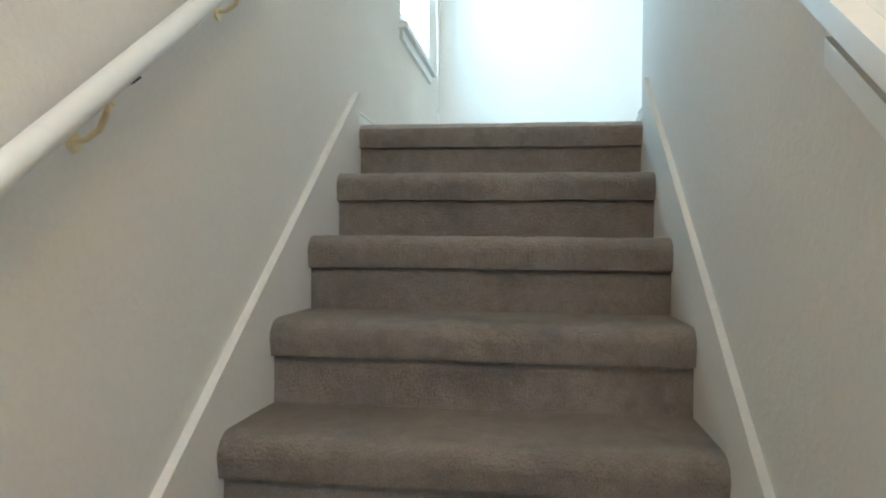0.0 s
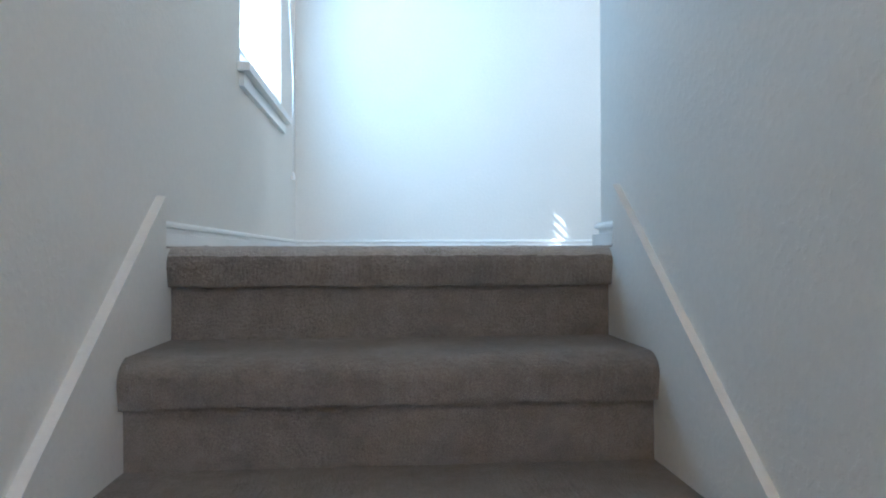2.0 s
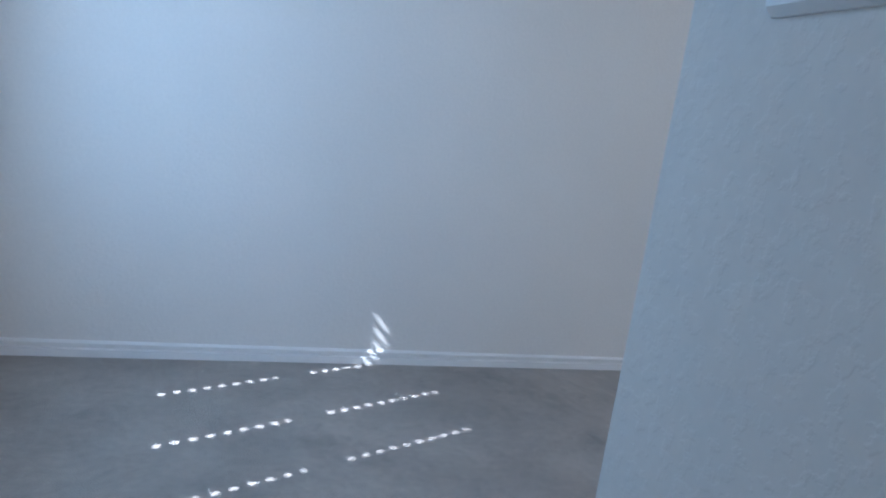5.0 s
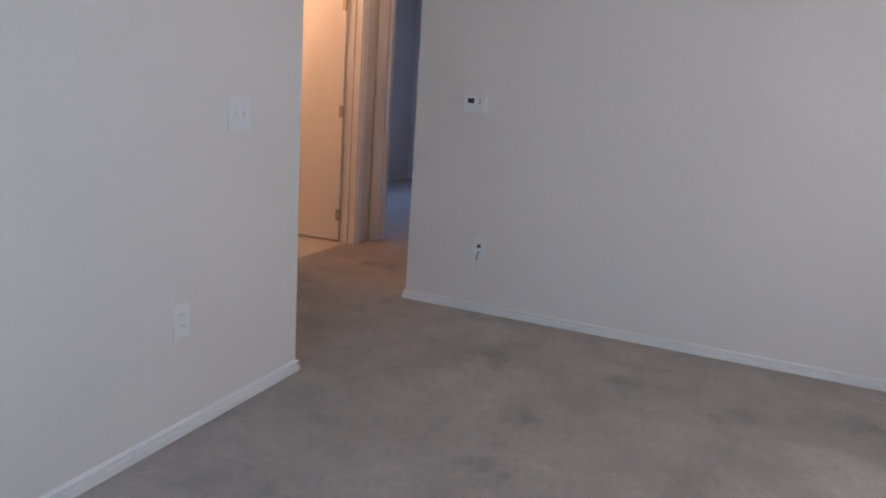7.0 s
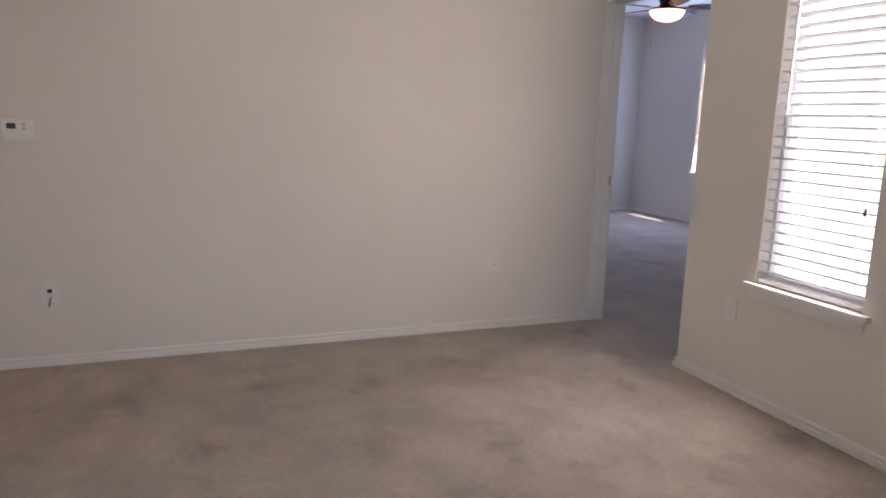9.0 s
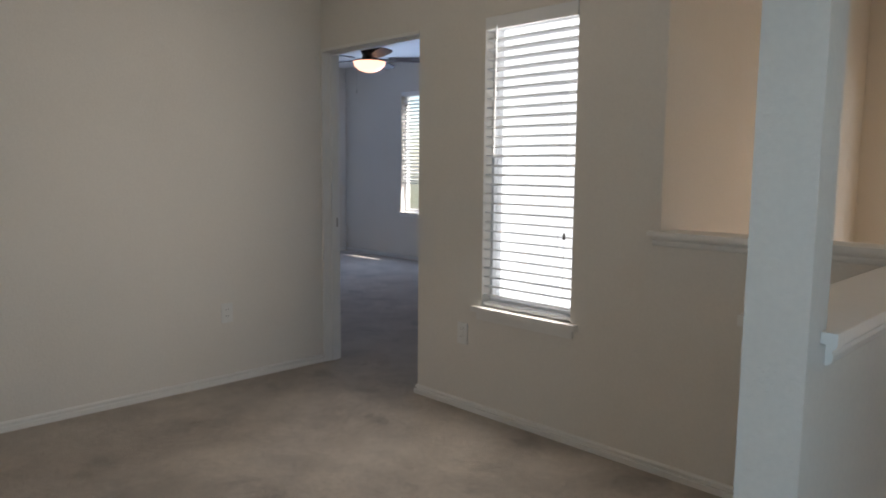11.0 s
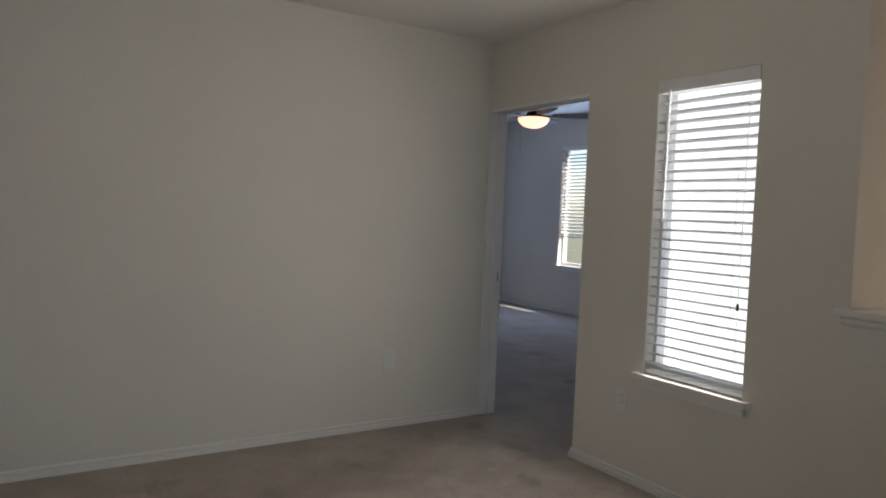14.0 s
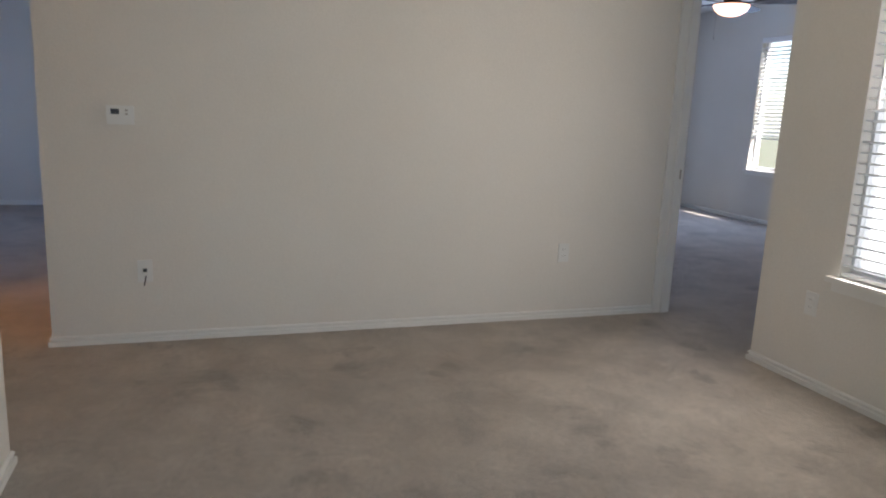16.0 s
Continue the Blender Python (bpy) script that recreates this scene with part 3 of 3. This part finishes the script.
blind(1.00, 1.08, 2.36, bed, "white horizontal blind with open slats in the bedroom", (-0.35, 0.0, 0.35), tilt=24, thick=0.003)
entry = pose(0.445, YS, 0, 0, 0, 180)
window("window_4", 1.29, 0.07, 2.03, entry, "tall white vinyl entry window behind the chandelier", hung=False)
blind(1.29, 0.085, 2.03, entry, "white horizontal blind with open slats over the entry", (-0.5, 0.0, 0.5), tilt=22)
window("window_5", 1.40, 0.75, 2.05, pose(7.0, 4.60, 0), "white vinyl window of the back bedroom")


# ---- doors ----
def jamb(name, label, w, h, depth, m, casing_left=0.0, casing_right=0.0, sides=("l", "r")):
    """Door lining; local x across the opening from 0 to w, y through the wall from 0 to depth."""
    base = tagged(new(name), label, "door frame", kind="structure")
    th = 0.018
    bm = bmesh.new()
    if "l" in sides:
        box(bm, 0.001, th, -0.006, depth + 0.006, 0, h - 0.001)
    if "r" in sides:
        box(bm, w - th, w - 0.001, -0.006, depth + 0.006, 0, h - 0.001)
    box(bm, th if "l" in sides else 0.001, w - th if "r" in sides else w - 0.001, -0.006, depth + 0.006, h - th, h - 0.001)
    part("jamb_lining", bm, TRIM, base)
    bm = bmesh.new()
    if "l" in sides:
        box(bm, th, th + 0.011, depth * 0.45, depth * 0.45 + 0.035, 0, h - th)
    if "r" in sides:
        box(bm, w - th - 0.011, w - th, depth * 0.45, depth * 0.45 + 0.035, 0, h - th)
    box(bm, th + 0.011, w - th - 0.011, depth * 0.45, depth * 0.45 + 0.035, h - th - 0.011, h - th)
    part("door_stop", bm, TRIM, base)
    prof = ((0.0, 0.0), (0.0, 0.010), (0.012, 0.014), (0.022, 0.012), (0.046, 0.017), (0.057, 0.015), (0.057, 0.0))
    for width, side in ((casing_left, -1), (casing_right, 1)):
        if not width:
            continue
        bm = bmesh.new()
        e = 0.005 if side < 0 else w - 0.005
        prism(bm, [(e + side * u * width / 0.057, -0.0065 - v) for u, v in prof], 0, h + 0.05, "z")
        part("casing", bm, TRIM, base)
    if casing_left and casing_right:
        bm = bmesh.new()
        prism(bm, [(-0.0065 - v, h - 0.005 + u) for u, v in prof], -casing_left, w + casing_right, "x")
        part("head_casing", bm, TRIM, base)
    base.matrix_world = m
    return base


door_bath = jamb("trim_door_frame_bathroom", "white moulded door frame of the bathroom", 0.94, 2.04, 0.115, pose(4.08, YH, 0), 0.06, 0.06)
door_back = jamb("trim_door_frame_back_bedroom", "white moulded door frame of the back bedroom", 0.87, 2.08, 0.115, pose(5.25, 2.93, 0, 0, 0, -90), 0.06, 0.06)
door_bed = jamb("trim_door_frame_bedroom", "white door lining at the bedroom doorway", XB - 3.005, 2.04, 0.12, pose(XB, YC, 0, 0, 0, 180), 0.0, 0.0, sides=("l",))


def strike(parent, x, y, z, turn):
    bm = bmesh.new()
    box(bm, -0.0015, 0.0015, -0.014, 0.014, -0.030, 0.030)
    soften(bm, 0.001, 1)
    ob = part("strike_plate", bm, STEEL, parent, "dull nickel strike plate")
    ob.matrix_local = pose(x, y, z, 0, 0, turn)


strike(door_bed, 0.0195, 0.095, 0.93, 0)
strike(door_back, 0.0195, 0.085, 0.95, 0)


def door_leaf(name, w, h, m, label):
    """A flush hollow-core leaf, hinged at local x 0, opening along +x, thickness along y."""
    base = tagged(new(name), label, "door", kind="structure")
    bm = bmesh.new()
    box(bm, 0, w, -0.035, 0, 0.015, h)
    soften(bm, 0.002, 2)
    part("leaf", bm, DOORP, base)
    for z in (0.22, 1.03, 1.82):
        bm = bmesh.new()
        tube(bm, [(-0.006, 0.004, z - 0.045), (-0.006, 0.004, z + 0.045)], 0.006, 8)
        box(bm, -0.004, 0.03, 0.0002, 0.002, z - 0.045, z + 0.045)
        part("hinge", bm, STEEL, base, "dull nickel hinge")
    for side in (-1, 1):
        bm = bmesh.new()
        lathe(bm, [(0.032, 0), (0.030, 0.006), (0.012, 0.010), (0.012, 0.030), (0.026, 0.040), (0.029, 0.052), (0.020, 0.064), (0.004, 0.067)], (0, 0, 0), 16)
        ob = part("door_handle", bm, STEEL, base, "dull nickel knob", smooth=True)
        ob.matrix_local = pose(w - 0.07, 0.0 if side > 0 else -0.035, 0.94, -90 * side, 0, 0)
    base.matrix_world = m
    return base


door_leaf("door_1", 0.80, 2.02, pose(4.975, YH + 0.125, 0, 0, 0, 92), "open flush white door lit by warm lamplight")


# ---- wall plates ----
def wall_plate(name, label, category, w, h, m, kind):
    """A plate on a wall; local x across, z up, -y towards the room."""
    base = tagged(new(name), label, category)
    bm = bmesh.new()
    box(bm, -w / 2, w / 2, -0.006, -0.0003, -h / 2, h / 2)
    soften(bm, 0.0025, 2)
    part("plate", bm, PLASTIC, base)
    if kind == "switch2":
        for x in (-0.023, 0.023):
            bm = bmesh.new()
            prism(bm, [(-0.0062, -0.012), (-0.0085, -0.012), (-0.016, 0.004), (-0.012, 0.012), (-0.0062, 0.012)], x - 0.005, x + 0.005, "x")
            part("toggle", bm, PLASTIC, base)
    if kind == "outlet":
        for z in (-0.02, 0.02):
            bm = bmesh.new()
            prism(bm, [(0.017 * math.cos(a) * (1 if abs(math.cos(a)) < 0.75 else 0.95), z + 0.0145 * math.sin(a)) for a in np.linspace(0, 2 * math.pi, 17)[:-1]], -0.0085, -0.0062, "y")
            r = part("receptacle", bm, PLASTIC, base)
            bm = bmesh.new()
            for x in (-0.0065, 0.0065):
                box(bm, x - 0.001, x + 0.001, -0.0090, -0.0087, z - 0.001, z + 0.007)
            part("slot", bm, DARK, r, "dark contact slots")
    if kind == "jack":
        bm = bmesh.new()
        box(bm, -0.010, 0.010, -0.012, -0.0062, -0.004, 0.014)
        part("socket", bm, DARK, base, "dark phone socket")
        bm = bmesh.new()
        tube(bm, [(0.004, -0.0065, -0.028), (0.004, -0.024, -0.030), (0.002, -0.030, -0.042), (-0.003, -0.028, -0.064), (-0.005, -0.024, -0.073)], 0.0035, 8)
        part("cable_stub", bm, DARK, base, "short dark coaxial stub")
    for z in ((-h / 2 + 0.014, h / 2 - 0.014) if kind != "outlet" else (0.0,)):
        for x in ((-0.023, 0.023) if kind == "switch2" else (0.0,)):
            bm = bmesh.new()
            lathe(bm, [(0.003, 0), (0.003, 0.0008), (0.0015, 0.0012)], (0, 0, 0), 8)
            s = part("screw", bm, PLASTIC, base)
            s.matrix_local = pose(x, -0.0062, z, 90, 0, 0)
    base.matrix_world = m
    return base


wall_plate("light_switch", "white double toggle light switch on the drywall", "switch", 0.118, 0.118, pose(2.262, YN, 1.113, 0, 0, 0), "switch2")
wall_plate("power_outlet", "white duplex outlet low on the stair-facing wall", "outlet", 0.072, 0.116, pose(1.968, YN, 0.42, 0, 0, 0), "outlet")
wall_plate("phone_jack", "white cable plate with a short dark stub", "jack", 0.072, 0.116, pose(XB, 1.548, 0.385, 0, 0, -90), "jack")
wall_plate("power_outlet", "white duplex outlet low on the long wall", "outlet", 0.072, 0.116, pose(XB, -0.89, 0.425, 0, 0, -90), "outlet")
wall_plate("power_outlet", "white duplex outlet below the loft window", "outlet", 0.072, 0.116, pose(2.65, YC, 0.415, 0, 0, 180), "outlet")


def thermostat(m):
    base = tagged(new("thermostat"), "white digital thermostat with a small dark display", "thermostat")
    bm = bmesh.new()
    box(bm, -0.062, 0.062, -0.028, -0.0003, -0.046, 0.046)
    soften(bm, 0.007, 3)
    part("body", bm, PLASTIC, base)
    bm = bmesh.new()
    box(bm, -0.042, -0.004, -0.0295, -0.0285, 0.004, 0.030)
    part("display", bm, DARK, base, "small dark display")
    for z in (0.024, 0.006):
        bm = bmesh.new()
        box(bm, 0.022, 0.036, -0.031, -0.0285, z - 0.005, z + 0.005)
        soften(bm, 0.001, 1)
        part("button", bm, STEEL, base, "small grey button")
    base.matrix_world = m


thermostat(pose(XB, 1.632, 1.182, 0, 0, -90))


# ---- lamps ----
def dome_lamp(place, r, label, mat, name="ceiling_light"):
    base = tagged(new(name), label, "ceiling light")
    bm = bmesh.new()
    lathe(bm, [(r * 0.40, -0.012), (r * 0.52, 0.012), (r * 0.55, 0.0446)], (0, 0, 0), 28)
    part("canopy", bm, BRONZE, base, "dark bronze canopy", smooth=True)
    bm = bmesh.new()
    lathe(bm, [(0.014, -0.19), (0.012, -0.03)], (0, 0, 0), 12)
    part("stem", bm, BRONZE, base)
    bm = bmesh.new()
    prof = [(r * math.sin(a), -0.075 - 0.125 * (1 - (1 - math.cos(a))) ) for a in np.linspace(0.06, math.pi / 2, 12)]
    inner = [(q * 0.97, z + 0.005) for q, z in prof[::-1]]
    lathe(bm, prof + [(r * 1.02, -0.070), (r * 0.99, -0.066)] + inner, (0, 0, 0), 32)
    part("glass_bowl", bm, mat, base, "cream alabaster glass bowl", smooth=True).visible_shadow = False
    bm = bmesh.new()
    lathe(bm, [(0.004, -0.252), (0.008, -0.246), (0.009, -0.232), (0.013, -0.226), (0.022, -0.214), (0.026, -0.202), (0.022, -0.196)], (0, 0, 0), 16)
    part("finial", bm, BRONZE, base, "dark bronze finial", smooth=True)
    base.matrix_world = pose(*place)
    return base


dome_lamp((2.59, -0.175, H - 0.045), 0.18, "cream glass ceiling bowl with a dark finial", DOME)
dome_lamp((4.4, 2.5, H - 0.045), 0.16, "cream glass ceiling bowl lighting the hall", DOME)


def ceiling_fan(place, drop, turn):
    base = tagged(new("ceiling_fan"), "dark bronze ceiling fan with walnut blades and a lit bowl", "ceiling fan", group="ceiling fans")
    bm = bmesh.new()
    lathe(bm, [(0.02, -0.07), (0.06, -0.05), (0.07, -0.0005)], (0, 0, drop), 20)
    part("canopy", bm, BRONZE, base, smooth=True)
    bm = bmesh.new()
    lathe(bm, [(0.012, 0.245), (0.012, drop - 0.05)], (0, 0, 0), 10)
    part("downrod", bm, BRONZE, base)
    bm = bmesh.new()
    lathe(bm, [(0.10, 0.0), (0.11, 0.012), (0.085, 0.030), (0.070, 0.055), (0.085, 0.085), (0.125, 0.150), (0.165, 0.215), (0.170, 0.235), (0.160, 0.245), (0.03, 0.255)], (0, 0, 0), 28)
    part("motor_housing", bm, BRONZE, base, smooth=True)
    bm = bmesh.new()
    prof = [(0.168 * math.sin(a), -0.108 * math.cos(a) - 0.006) for a in np.linspace(0.05, math.pi / 2, 10)]
    lathe(bm, prof, (0, 0, 0), 28)
    bowl = part("glass_bowl", bm, BOWL, base, "lit frosted glass bowl", smooth=True)
    bowl.visible_shadow = False
    bm = bmesh.new()
    lathe(bm, [(0.170, -0.008), (0.173, 0.0), (0.11, 0.010)], (0, 0, 0), 28)
    part("bowl_rim", bm, BRONZE, base, smooth=True)
    for i in range(5):
        a = turn + 72 * i
        bm = bmesh.new()
        outline = [(0.20, -0.045), (0.30, -0.058), (0.55, -0.068), (0.66, -0.060), (0.69, -0.03), (0.69, 0.03), (0.66, 0.060), (0.55, 0.068), (0.30, 0.058), (0.20, 0.045)]
        prism(bm, outline, -0.003, 0.003, "z")
        bl = part("blade", bm, BLADE, base, "dark walnut blade")
        bl.matrix_local = pose(0, 0, 0.022, 0, 0, a) @ pose(0, 0, 0, -13, 0, 0)
        bm = bmesh.new()
        prism(bm, [(0.10, -0.022), (0.16, -0.014), (0.26, -0.036), (0.28, 0.0), (0.26, 0.036), (0.16, 0.014), (0.10, 0.022)], -0.008, -0.0035, "z")
        arm = part("blade_arm", bm, BRONZE, bl)
    bm = bmesh.new()
    tube(bm, [(0.06, 0.12, -0.01), (0.06, 0.12, -0.30)], 0.0016, 5)
    lathe(bm, [(0.003, -0.335), (0.006, -0.33), (0.006, -0.305), (0.003, -0.30)], (0.06, 0.12, 0), 8)
    part("pull_chain", bm, STEEL, base)
    base.matrix_world = pose(*place)


ceiling_fan((6.0, -3.65, 2.40), HB - 2.40, 228)
ceiling_fan((6.3, 3.45, 2.24), H - 2.24, 20)


def chandelier(place, top):
    base = tagged(new("chandelier"), "black wrought-iron scroll chandelier with lit amber glass", "chandelier")
    bm = bmesh.new()
    lathe(bm, [(0.004, -0.42), (0.02, -0.40), (0.03, -0.37), (0.014, -0.33), (0.014, -0.10), (0.035, -0.07), (0.035, -0.03), (0.012, 0.0), (0.012, 0.20), (0.03, 0.22), (0.008, 0.26)], (0, 0, 0), 16)
    part("column", bm, BRONZE, base, smooth=True)
    bm = bmesh.new()
    tube(bm, [(0, 0, 0.25), (0, 0, top - 0.04)], 0.006, 6)
    lathe(bm, [(0.06, -0.03), (0.07, -0.0005)], (0, 0, top), 16)
    part("hanging_rod", bm, BRONZE, base)

    def curl(x, z, r, turns, start, sign):
        return [(x + r * (1 - k / 30 * 0.65) * math.cos(start + sign * turns * 2 * math.pi * k / 30), 0, z + r * (1 - k / 30 * 0.65) * math.sin(start + sign * turns * 2 * math.pi * k / 30)) for k in range(31)]

    for i in range(6):
        a = 60 * i + 4
        bm = bmesh.new()
        upper = [(0.03 + 0.30 * k / 12, 0, -0.05 - 0.07 * math.sin(math.pi * k / 12 * 0.9) + 0.075 * (k / 12) ** 2) for k in range(13)]
        tube(bm, upper, 0.0065, 6)
        tube(bm, curl(upper[-1][0] + 0.0, upper[-1][2] + 0.028, 0.028, 1.1, -math.pi / 2, 1), 0.0055, 6)
        lower = [(0.02 + 0.34 * k / 12, 0, -0.33 + 0.10 * math.sin(math.pi * k / 12) - 0.03 * (k / 12)) for k in range(13)]
        tube(bm, lower, 0.0065, 6)
        tube(bm, curl(lower[-1][0], lower[-1][2] - 0.026, 0.026, 1.1, math.pi / 2, -1), 0.0055, 6)
        tube(bm, [(0.335, 0, -0.08), (0.335, 0, -0.20)], 0.005, 6)
        arm = part("scroll_arm", bm, BRONZE, base, "black scrolled iron arm")
        arm.matrix_local = pose(0, 0, 0, 0, 0, a)
        bm = bmesh.new()
        lathe(bm, [(0.026, -0.30), (0.045, -0.27), (0.062, -0.225), (0.066, -0.205), (0.060, -0.205), (0.040, -0.265), (0.020, -0.285)], (0.27, 0, 0), 18)
        sh = part("glass_shade", bm, SHADE, base, "lit amber glass shade", smooth=True)
        sh.visible_shadow = False
        sh.matrix_local = pose(0, 0, 0, 0, 0, a)
    base.matrix_world = pose(*place)


chandelier((0.42, -3.0, 0.75), H - 0.75)
